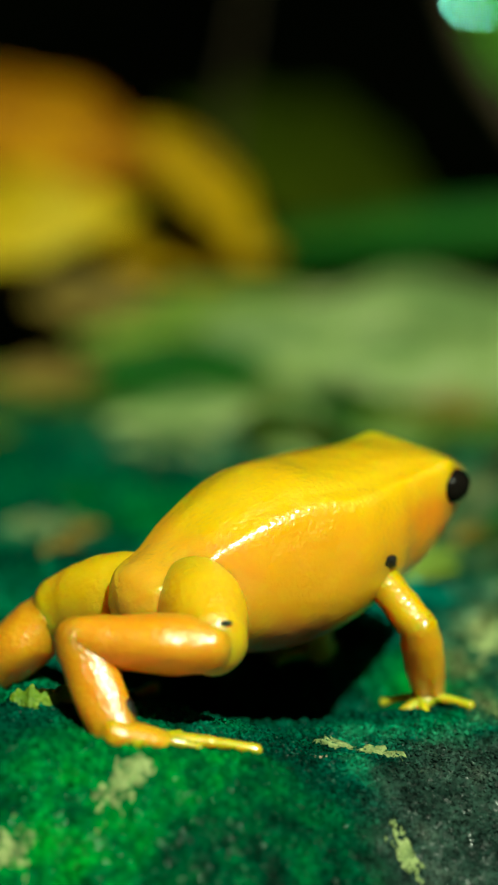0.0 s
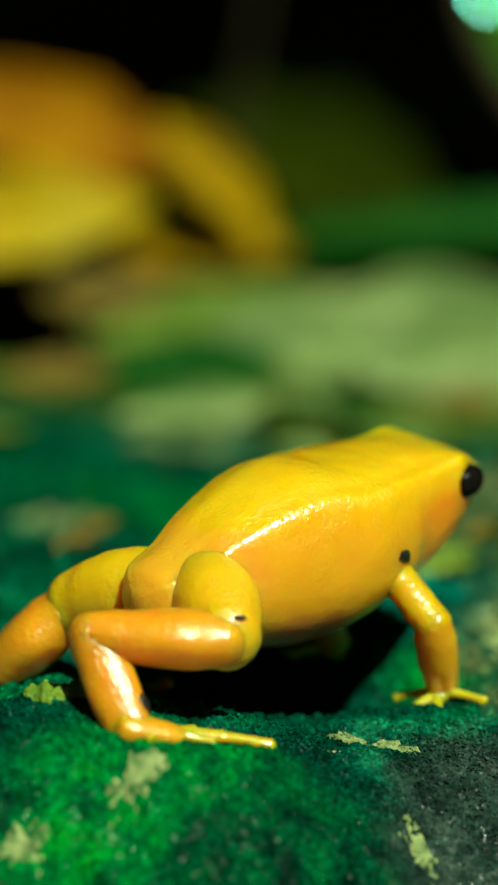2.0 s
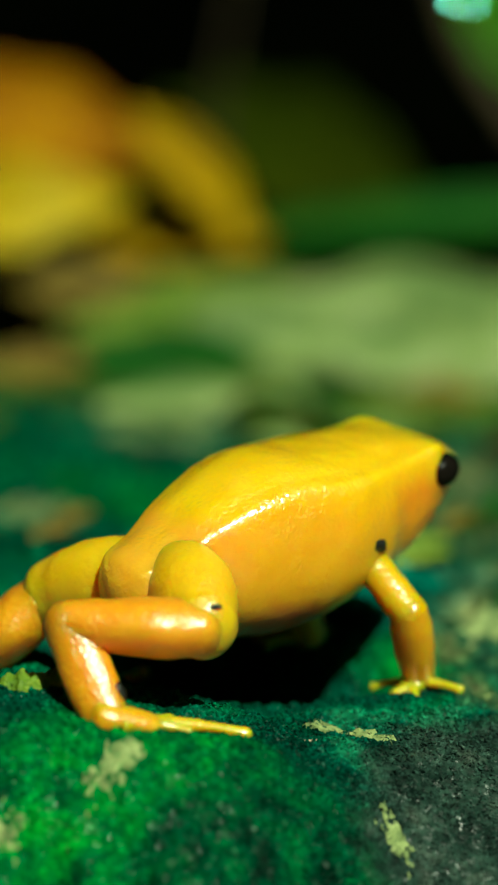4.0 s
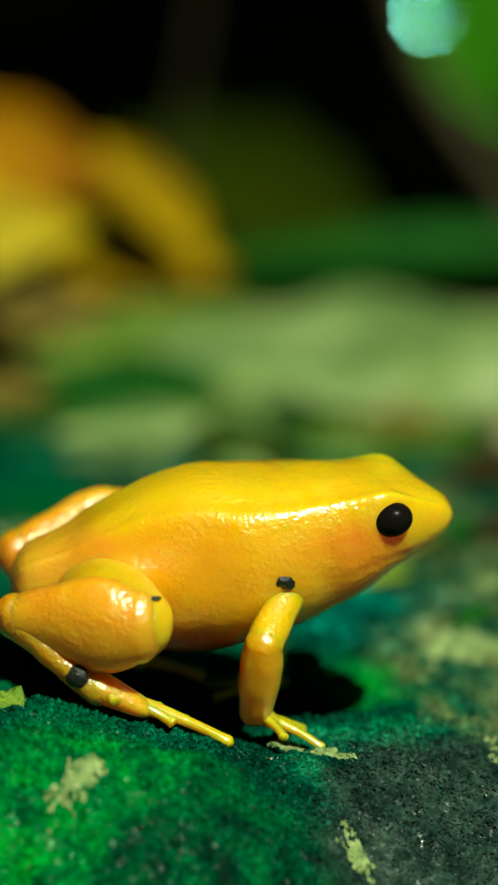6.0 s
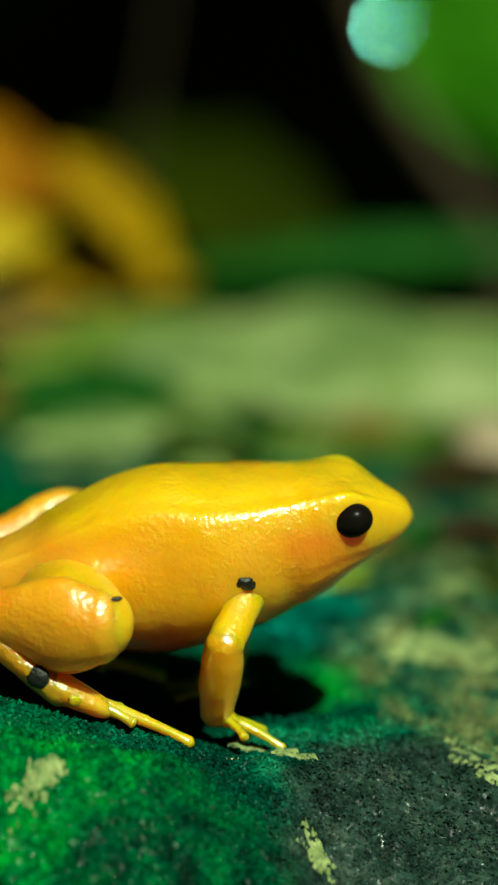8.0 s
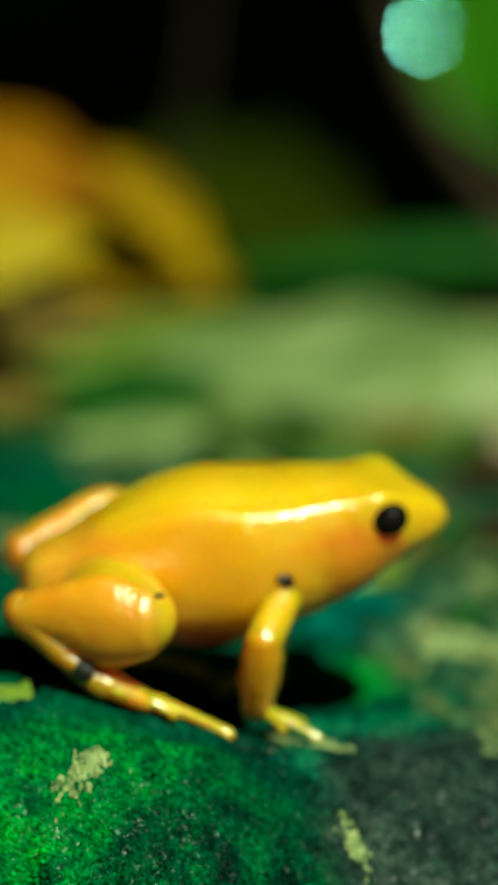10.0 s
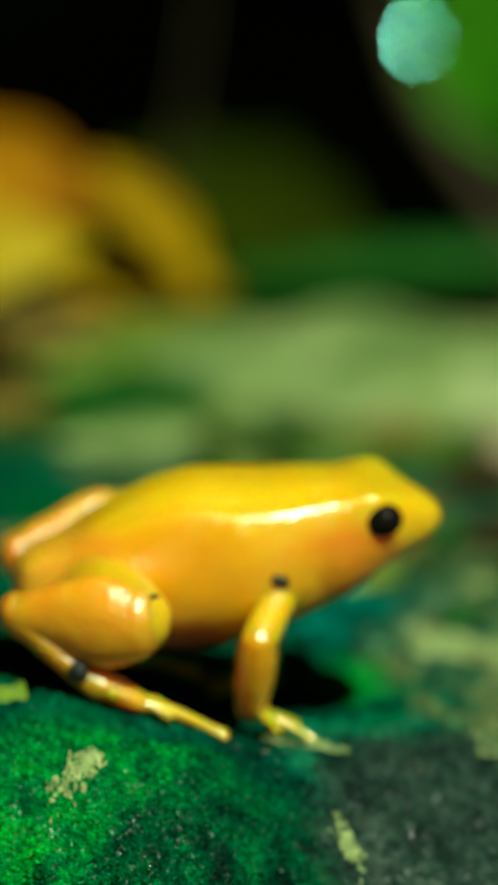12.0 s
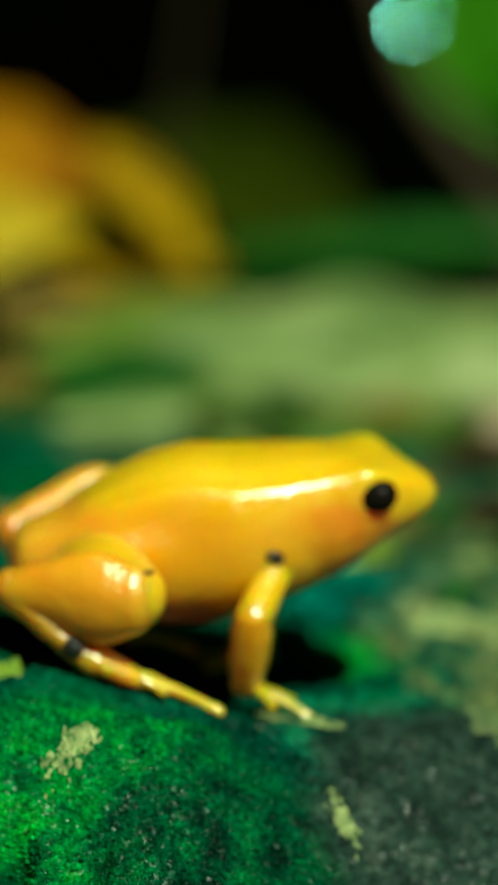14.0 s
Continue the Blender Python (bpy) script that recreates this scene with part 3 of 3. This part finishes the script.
# smaller litter between the large leaves
for _i in range(26):
    _x, _y = random.uniform(-22, 22), random.uniform(56, 104)
    _a, _l = random.uniform(0, 360), random.uniform(3.0, 7.0)
    _z = ground_height(_x, _y) + 0.5
    _e = (_x + _l * math.cos(radians(_a)), _y + _l * math.sin(radians(_a)), _z + random.uniform(-0.3, 1.0))
    _m, _w = ((LIME_LEAF, "small yellowish green leaf fallen on the moss"), (TAN_LEAF, "small tan dead leaf fallen on the moss"), (DARK_LEAF, "small dark green leaf fallen on the moss"),
              (OLIVE_LEAF, "small olive rotting leaf on the moss"), (PALE_LEAF, "small pale green leaf fallen on the moss"))[(_i * 7) % 5]
    tagged(lying("litter_leaf", (_x, _y, _z), _e, _l * 0.5, _m, _w, (0, -0.3, 1), 0.12, 0.15, 0, 20 + _i), group="fallen leaves")


# bits of leaf on the moss between the frog and the litter
for _i in range(20):
    _x, _y = random.uniform(-19, 17), random.uniform(18, 58)
    _a, _l = random.uniform(-50, 50), random.uniform(1.4, 3.6)
    _z = ground_height(_x, _y) + 0.3
    _e = (_x + _l * math.cos(radians(_a)), _y + _l * math.sin(radians(_a)), _z + random.uniform(-0.1, 0.5))
    _m, _w = ((DARK_LEAF, "small dark green bit of leaf on moss"), (TAN_LEAF, "small brown bit of leaf on moss"), (LIME_LEAF, "small yellowish green bit of leaf on moss"), (OLIVE_LEAF, "small olive bit of leaf on moss"))[(_i * 3) % 4]
    tagged(lying("leaf_fragment", (_x, _y, _z), _e, _l * 0.6, _m, _w, (0, -0.3, 1), 0.1, 0.15, 0, 60 + _i), group="leaf fragments")

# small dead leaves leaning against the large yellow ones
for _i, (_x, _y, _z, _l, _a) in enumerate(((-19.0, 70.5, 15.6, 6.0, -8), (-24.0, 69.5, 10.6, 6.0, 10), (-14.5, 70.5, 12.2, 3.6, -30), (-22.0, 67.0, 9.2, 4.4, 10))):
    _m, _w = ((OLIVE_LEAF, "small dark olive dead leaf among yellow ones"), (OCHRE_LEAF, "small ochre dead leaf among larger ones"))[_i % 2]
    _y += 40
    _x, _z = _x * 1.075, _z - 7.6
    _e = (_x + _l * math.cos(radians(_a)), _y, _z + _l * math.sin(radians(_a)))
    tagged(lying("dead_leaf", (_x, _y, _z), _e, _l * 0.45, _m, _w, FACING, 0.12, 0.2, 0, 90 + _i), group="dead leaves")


def stick(name, rows, mat, label, category):
    bm = bmesh.new()
    tube(bm, rows, 30, 10)
    for v in bm.verts:
        v.co += 0.12 * noise.noise_vector(v.co * 1.3)
    return tagged(finish(name, bm, mat), label, category)


stick("stem", [(7.4, 125.1, 19.5, 0.80, 0.80), (9.3, 125.7, 12.8, 0.80, 0.80), (13.0, 125.1, 7.0, 0.91, 0.91), (17.5, 124.5, -0.3, 1.23, 1.23), (19.6, 125.8, -16.1, 1.33, 1.33), (20.7, 128.3, -45.6, 1.35, 1.35)], BROWN, "brown woody stem in the shade", "stem")
stick("twig", [(-5.7, 115.9, 23.8, 0.15, 0.15), (-6.7, 116.6, 15.5, 0.25, 0.25), (-8.0, 117.3, 7.1, 0.40, 0.40), (-9.2, 119.5, -20.1, 0.70, 0.70)], BROWN, "thin dark twig standing in the shade", "twig")

# ---- the frog ----
SHOULDER = Vector((2.2, -3.9, -0.8))
THIGH, SHANK, TARSUS, UPPER, FORE = 7.2, 7.4, 5.8, 3.7, 4.9
# stations of the trunk: x, top, bottom, half width
TRUNK = [(-13.0, -0.8, -2.0, 0.6), (-12.2, 0.4, -3.0, 2.2), (-9.8, 1.65, -3.9, 2.9), (-6.4, 3.84, -4.8, 3.95), (-3.1, 4.99, -5.26, 4.7), (0, 5.0, -4.56, 5.25),
         (2.8, 5.1, -3.64, 4.8), (4.7, 5.13, -2.68, 4.25), (6.4, 5.05, -1.74, 3.87), (7.9, 4.85, -0.57, 3.37), (9.4, 4.36, 0.48, 2.4), (10.6, 3.75, 1.32, 1.52), (11.25, 3.17, 1.98, 0.81), (11.5, 2.7, 2.37, 0.1)]


def sgnpow(v, p):
    return math.copysign(abs(v) ** p, v)


def blotch(bm, c, r, rag, seed, sub=4):
    """A low ragged patch: a flattened ball with an uneven rim."""
    for v in ball(bm, c, r, sub):
        d = v.co - Vector(c)
        v.co += d * (rag * noise.noise(d * 1.9 + Vector((seed, 0, 0))) + 0.5 * rag * noise.noise(d * 5.0 + Vector((0, seed, 0))))


def build_torso(parent):
    bm = bmesh.new()
    rings, seg = [], 96
    for x, top, bot, hw in spline(TRUNK, 130):
        c, h = (top + bot) / 2, max((top - bot) / 2, 0.1)
        ring = []
        for s in range(seg):
            q = 2 * math.pi * s / seg
            cy, sz = math.cos(q), math.sin(q)
            p = 0.76 if sz > 0 else 0.92
            y, z = max(hw, 0.1) * sgnpow(cy, p), c + h * sgnpow(sz, p)
            ridge = math.exp(-((abs(cy) - 0.76) / 0.13) ** 2) * (1 if sz > 0 else 0) * 0.30 * min(1, hw / 4)
            y, z = y * (1 + ridge * 0.12), z + ridge
            v = Vector((x, y, z))
            for side in (-1, 1):
                d = (v - Vector((7.7, side * 3.1, 4.2))).length                  # brows over the eyes
                v += Vector((0, side * 0.30, 0.55)) * math.exp(-(d / 1.6) ** 2)
                line = 1.15 - 0.07 * (x - 9.2) ** 2                              # the closed mouth, from the snout to below the eye
                if 5.2 < x and side * y > 0:
                    v -= Vector((0, side * 0.10, 0)) * math.exp(-((z - line) / 0.2) ** 2) * min(1, (x - 5.2) / 1.5)
                d = math.hypot(x - 4.6, (z + 0.2) * 0.5)                         # the hollow behind the jaw
                v -= Vector((0, side * 0.22, 0)) * math.exp(-(d / 0.8) ** 2) * (1 if side * y > 0 else 0)
                d = (v - Vector((-8.6, side * 1.9, 2.0))).length                 # the ends of the hip bones under the skin
                v += Vector((-0.05, side * 0.1, 0.12)) * math.exp(-(d / 1.3) ** 2)
            v += v.normalized() * (0.05 * noise.noise(v * 0.55) + 0.04 * noise.noise(v * 1.3) + 0.018 * noise.noise(v * 3.1)) * min(1, hw)
            ring.append(bm.verts.new(v))
        rings.append(ring)
    bridge(bm, rings)
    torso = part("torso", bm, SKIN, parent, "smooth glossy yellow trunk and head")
    for side in (-1, 1):
        bm = bmesh.new()
        for v in ball(bm, (0, 0, 0), (1.15, 0.96, 0.97), 4):
            v.co = Matrix.Rotation(radians(-14), 3, "Y") @ v.co + Vector((7.98, side * 3.16, 3.40))
        part("eye", bm, EYE, torso, "large glossy black eye")
        bm = bmesh.new()
        ball(bm, (10.75, side * 1.15, 2.8), (0.12, 0.07, 0.10), 2)
        part("nostril", bm, EYE, torso, "small dark nostril")
        bm = bmesh.new()
        blotch(bm, (2.0, side * 4.70, 0.40), (0.70, 0.40, 0.58), 0.3, 3.3)
        part("shoulder_patch", bm, SPOT, torso, "ragged black and grey patch above the arm")
    return torso


def limb(name, parent, rows, mat, label="", n=56):
    """A limb along x from rows of (x, half width, half height, sideways, upwards), with round ends."""
    a, z = rows[0], rows[-1]
    caps = [math.radians(q) for q in (88, 70, 52, 35, 18)]
    full = [(a[0] - a[1] * math.sin(q), a[3], a[4], a[1] * math.cos(q), a[2] * math.cos(q)) for q in caps]
    full += [(x, dy, dz, w, h) for x, w, h, dy, dz in rows]
    full += [(z[0] + z[1] * math.sin(q), z[3], z[4], z[1] * math.cos(q), z[2] * math.cos(q)) for q in caps[::-1]]
    bm = bmesh.new()
    tube(bm, full, n, 32)
    for v in bm.verts:
        v.co += (0.07 * noise.noise(v.co * 0.9) + 0.03 * noise.noise(v.co * 2.3)) * Vector((0, v.co.y, v.co.z)).normalized()
    return part(name, bm, mat, parent, label)


def digits(name, parent, base, toes, mat, label, droop=0.0, toe_mat=None):
    """A foot: a flat pad and its toes with small round tips, each a sub-part."""
    bm = bmesh.new()
    tube(bm, base, 20, 18)
    foot = part(name, bm, mat, parent, label)
    for ang, length, r, start in toes:
        c, s = math.cos(radians(ang)), math.sin(radians(ang))
        bm = bmesh.new()
        tube(bm, [(start + c * length * u, s * length * u, 0.10 * math.sin(u * 3.1) * length * 0.35 - droop * u * u * length, r * w, r * w * 0.8)
                  for u, w in ((-0.08, 0.5), (0, 1.25), (0.3, 0.95), (0.62, 0.72), (0.86, 0.78), (0.95, 0.9), (1.0, 0.4))], 24, 12)
        part("toe", bm, toe_mat or mat, foot)
    return foot


frog = thing("frog", "small golden yellow frog with black eyes on moss", "frog")
torso = build_torso(frog)
limbs = {}
for side in ("near", "far"):
    out = -1 if side == "near" else 1
    thigh = limb("thigh", frog, [(-0.6, 1.4, 1.4, 0, 0), (1.2, 2.1, 2.2, 0, 0), (3.2, 2.45, 2.5, 0, 0), (5.0, 2.25, 2.4, 0, 0), (6.4, 1.98, 2.08, 0, 0)], THIGH_SKIN, "thick yellow thigh")
    shank = limb("shank", frog, [(0.4, 1.5, 2.15, 0, -0.05), (1.8, 1.70, 2.7, 0, -0.1), (3.4, 1.66, 2.65, 0, -0.05), (5.4, 1.48, 1.9, 0, 0.05), (7.3, 1.36, 1.32, 0, 0)], LEG_SKIN, "orange-yellow lower leg")
    tarsus = limb("tarsus", frog, [(0, 1.36, 1.25, 0, 0), (1.8, 1.42, 1.02, 0, 0), (3.8, 1.45, 0.95, 0, 0), (5.7, 1.25, 0.85, 0, 0)], ANKLE_SKIN, "sturdy orange ankle")
    bm = bmesh.new()
    blotch(bm, (7.55, -out * 0.45, 1.62), (0.24, 0.40, 0.14), 0.5, 1.7, 3)
    part("knee_mark", bm, SPOT, thigh, "small black mark on the knee")
    bm = bmesh.new()
    blotch(bm, (4.6, out * 1.15, 0.1), (0.68, 0.36, 0.62), 0.15, 8.1)
    part("heel_patch", bm, SPOT, tarsus, "round black patch with grey flecks at the ankle")
    foot = digits("hind_foot", frog, [(-1.0, 0, 0.1, 0.3, 0.3), (-0.5, 0, 0.1, 1.15, 0.9), (1.0, 0, 0.05, 1.2, 0.8), (2.8, 0, -0.05, 1.0, 0.55), (3.4, 0, 0, 0.3, 0.2)],
                  [(30, 2.8, 0.44, 1.6), (14, 3.5, 0.46, 2.2), (-2, 5.8, 0.52, 2.4), (-20, 2.8, 0.46, 2.0), (-62, 1.7, 0.42, 0.2)], FOOT_SKIN, "long-toed yellow hind foot", 0.0, PALE_SKIN)
    upper = limb("upper_arm", frog, [(-0.3, 1.1, 1.1, 0, 0), (1.4, 1.02, 1.02, 0, 0), (3.5, 1.05, 1.05, 0, 0)], ARM_SKIN, "yellow upper arm")
    fore = limb("forearm", frog, [(0, 1.05, 1.05, 0, 0), (1.4, 1.2, 1.2, 0, 0), (3.2, 1.1, 1.1, 0, 0), (4.7, 0.88, 0.9, 0, 0)], FOREARM_SKIN, "orange-yellow forearm")
    fore_foot = digits("fore_foot", frog, [(-0.7, 0, 0.1, 0.3, 0.3), (-0.2, 0, 0.1, 0.78, 0.65), (0.7, 0, 0.05, 0.8, 0.5), (1.3, 0, 0.0, 0.6, 0.35), (1.7, 0, 0, 0.2, 0.15)],
                       [(92, 3.0, 0.36, 0.3), (36, 3.1, 0.36, 0.8), (-14, 3.4, 0.38, 0.9), (-64, 2.6, 0.36, 0.4)], PALE_SKIN, "spread-toed pale yellow fore foot", 0.06)
    limbs[side] = (thigh, shank, tarsus, foot, upper, fore, fore_foot)


# ---- movement ----
def bend(a, b, la, lb, pole):
    """The joint between a and b for two bones of those lengths, on the side of pole; also b pulled within reach."""
    d = b - a
    r = min(max(d.length, abs(la - lb) + 0.01), la + lb - 0.01)
    x = d.normalized()
    b = a + x * r
    p = Vector(pole) - a
    p = (p - x * p.dot(x)).normalized()
    u = (la * la - lb * lb + r * r) / (2 * r)
    return a + x * u + p * math.sqrt(max(la * la - u * u, 0)), b


# key poses: trunk (yaw, pitch, roll, place), hip in the trunk, then for each side: heel, knee, foot, toe, wrist, elbow, finger
REST = dict(trunk=(41.75, -1.82, 3.64, -2.03, 3.27, 9.65), calf=(0, -1, 0.25), shin=(0, 1, -0.3), hip=(-8.7, -0.5, -0.3), far_hip=(-9.2, 1.2, -1.0),
            heel_near=(-14.17, -9.6, 8.06), knee_near=(-6.78, -9.6, 7.85), foot_near=(-12.33, -12.3, 4.25), toe_near=(-3.75, -10.5, 2.1),
            heel_far=(-21, 2.5, 1.2), knee_far=(-16.3, 1.5, 6.3), foot_far=(-20, 3, 0.5), toe_far=(-12, 4, 0.5),
            wrist_near=(5.03, 3.2, 1.32), elbow_near=(7.0, -2.0, 6.4), finger_near=(3.4, 0.6, 0.5),
            wrist_far=(-1.0, 10.5, 1.6), elbow_far=(-4, 14, 7), finger_far=(-2.5, 13, 1.2))
TUCK = dict(trunk=(37.7, -5.9, 3.24, -1.18, 4.05, 9.79), calf=(0, -0.4, 1), shin=(0.2, 0.3, 0.9), hip=(-9.3, -1.3, -1.2), far_hip=(-9.3, 1.3, -1.2),
            heel_near=(-11.29, -8.0, 11.29), knee_near=(-4.97, -9.3, 9.59), foot_near=(-10.37, -9.0, 5.34), toe_near=(-3.0, -7.0, 3.0),
            heel_far=(-15.3, 4.5, 4.2), knee_far=(-12.8, 1.5, 8.6), foot_far=(-11, 6, 2.4), toe_far=(-4, 7, 2.0),
            wrist_near=(5.09, 3.0, 1.77), elbow_near=(7.0, -2.0, 6.4), finger_near=(3.4, 0.6, 0.7),
            wrist_far=(-1.0, 10.5, 1.6), elbow_far=(-4, 14, 7), finger_far=(-2.5, 13, 1.2))
SWING = dict(trunk=(21.8, -3.3, 0.75, -2.52, 1.82, 10.62), calf=(0, -0.1, 1), shin=(0.3, 0, 1), hip=(-9.4, -1.5, -1.2), far_hip=(-9.4, 1.5, -1.2),
             heel_near=(-14.35, -7.2, 10.21), knee_near=(-7.31, -9.4, 9.87), foot_near=(-10.03, -8.2, 4.89), toe_near=(-3.1, -7.0, 2.4),
             heel_far=(-17.0, 4, 9.0), knee_far=(-9, 6.5, 10.2), foot_far=(-12, 4, 2.6), toe_far=(-3, 5, 1.6),
             wrist_near=(4.76, 2.5, 2.51), elbow_near=(5.5, -5.5, 7.4), finger_near=(3.2, 0.4, 0.7),
             wrist_far=(-1.6, 6.5, 1.4), elbow_far=(-3, 11, 6), finger_far=(-3.5, 9, 1.2))
LIFT = dict(SWING, trunk=(13.0, -2.75, 3.9, -2.66, 1.07, 10.35), hip=(-9.2, -2.2, -1.15),
            heel_near=(-14.3, -6.8, 9.1), knee_near=(-7.4, -9.4, 9.25), foot_near=(-9.9, -8.0, 4.3), toe_near=(-3.25, -7.0, 1.6),
            wrist_near=(3.2, -9.0, 8.1), elbow_near=(3.0, -16.0, 9.0), finger_near=(6.4, -8.5, 8.1),
            wrist_far=(-1.6, 4.5, 1.4), elbow_far=(-3, 9, 6), finger_far=(-3.5, 8, 1.2))
SIT = dict(LIFT, trunk=(1.95, -0.5, 5.6, -2.53, 0.0, 10.32), hip=(-8.9, -2.75, -1.0),
           heel_near=(-14.6, -6.8, 8.75), knee_near=(-7.9, -9.4, 8.9), foot_near=(-9.9, -8.0, 4.4), toe_near=(-3.15, -7.0, 1.6),
           wrist_near=(-1.92, -4.6, 2.6), elbow_near=(-3.6, -14, 6.8), finger_near=(1.1, -4.2, 1.2))
STANCES = [(0.0, REST), (4.6, REST), (5.3, TUCK), (5.4, SWING), (5.5, LIFT), (5.6, SIT), (14.0, SIT)]


def pose_at(t):
    for (ta, a), (tb, b) in zip(STANCES, STANCES[1:]):
        if t <= tb + 1e-6:
            f = (t - ta) / (tb - ta)
            return {k: tuple(p + (q - p) * f for p, q in zip(a[k], b[k])) for k in a}


def frog_poses(t):
    k = pose_at(t)
    yaw, pitch, roll, *at = k["trunk"]
    rot, origin = pose(0, 0, 0, roll, -pitch, yaw), Vector(at)
    trunk = rot.copy()
    trunk.translation = origin * MM
    out = [trunk]
    for side in ("near", "far"):
        flip = Vector((1, 1 if side == "near" else -1, 1))
        g = {n: Vector(k[n + "_" + side]) for n in ("heel", "knee", "foot", "toe", "wrist", "elbow", "finger")}
        hip, shoulder = origin + rot @ Vector(k["hip" if side == "near" else "far_hip"]), origin + rot @ (SHOULDER * flip)
        knee = hip + (g["knee"] - hip).normalized() * THIGH
        heel = knee + (g["heel"] - knee).normalized() * SHANK
        foot = heel + (g["foot"] - heel).normalized() * TARSUS
        elbow, wrist = bend(shoulder, g["wrist"], UPPER, FORE, g["elbow"])
        up = (0, 0, 1)
        out += [aim(hip, knee, up), aim(knee, heel, k["calf"]), aim(heel, foot, k["shin"]), aim(foot, g["toe"], up),
                aim(shoulder, elbow, (1, 0, 0.3)), aim(elbow, wrist, (1, 0, 0.3)), aim(wrist, g["finger"], up)]
    return out


def motions():
    """The frog's turn: it draws its legs in, swings round and sits."""
    parts = [torso, *limbs["near"], *limbs["far"]]
    times = [0.0, 4.6, 4.8, 5.0, 5.2, 5.3, 5.4, 5.5, 5.6, 5.8, 14.0]
    table = [(t, frog_poses(t)) for t in times]
    for i, ob in enumerate(parts):
        walk(ob, [(t, row[i]) for t, row in table])


motions()
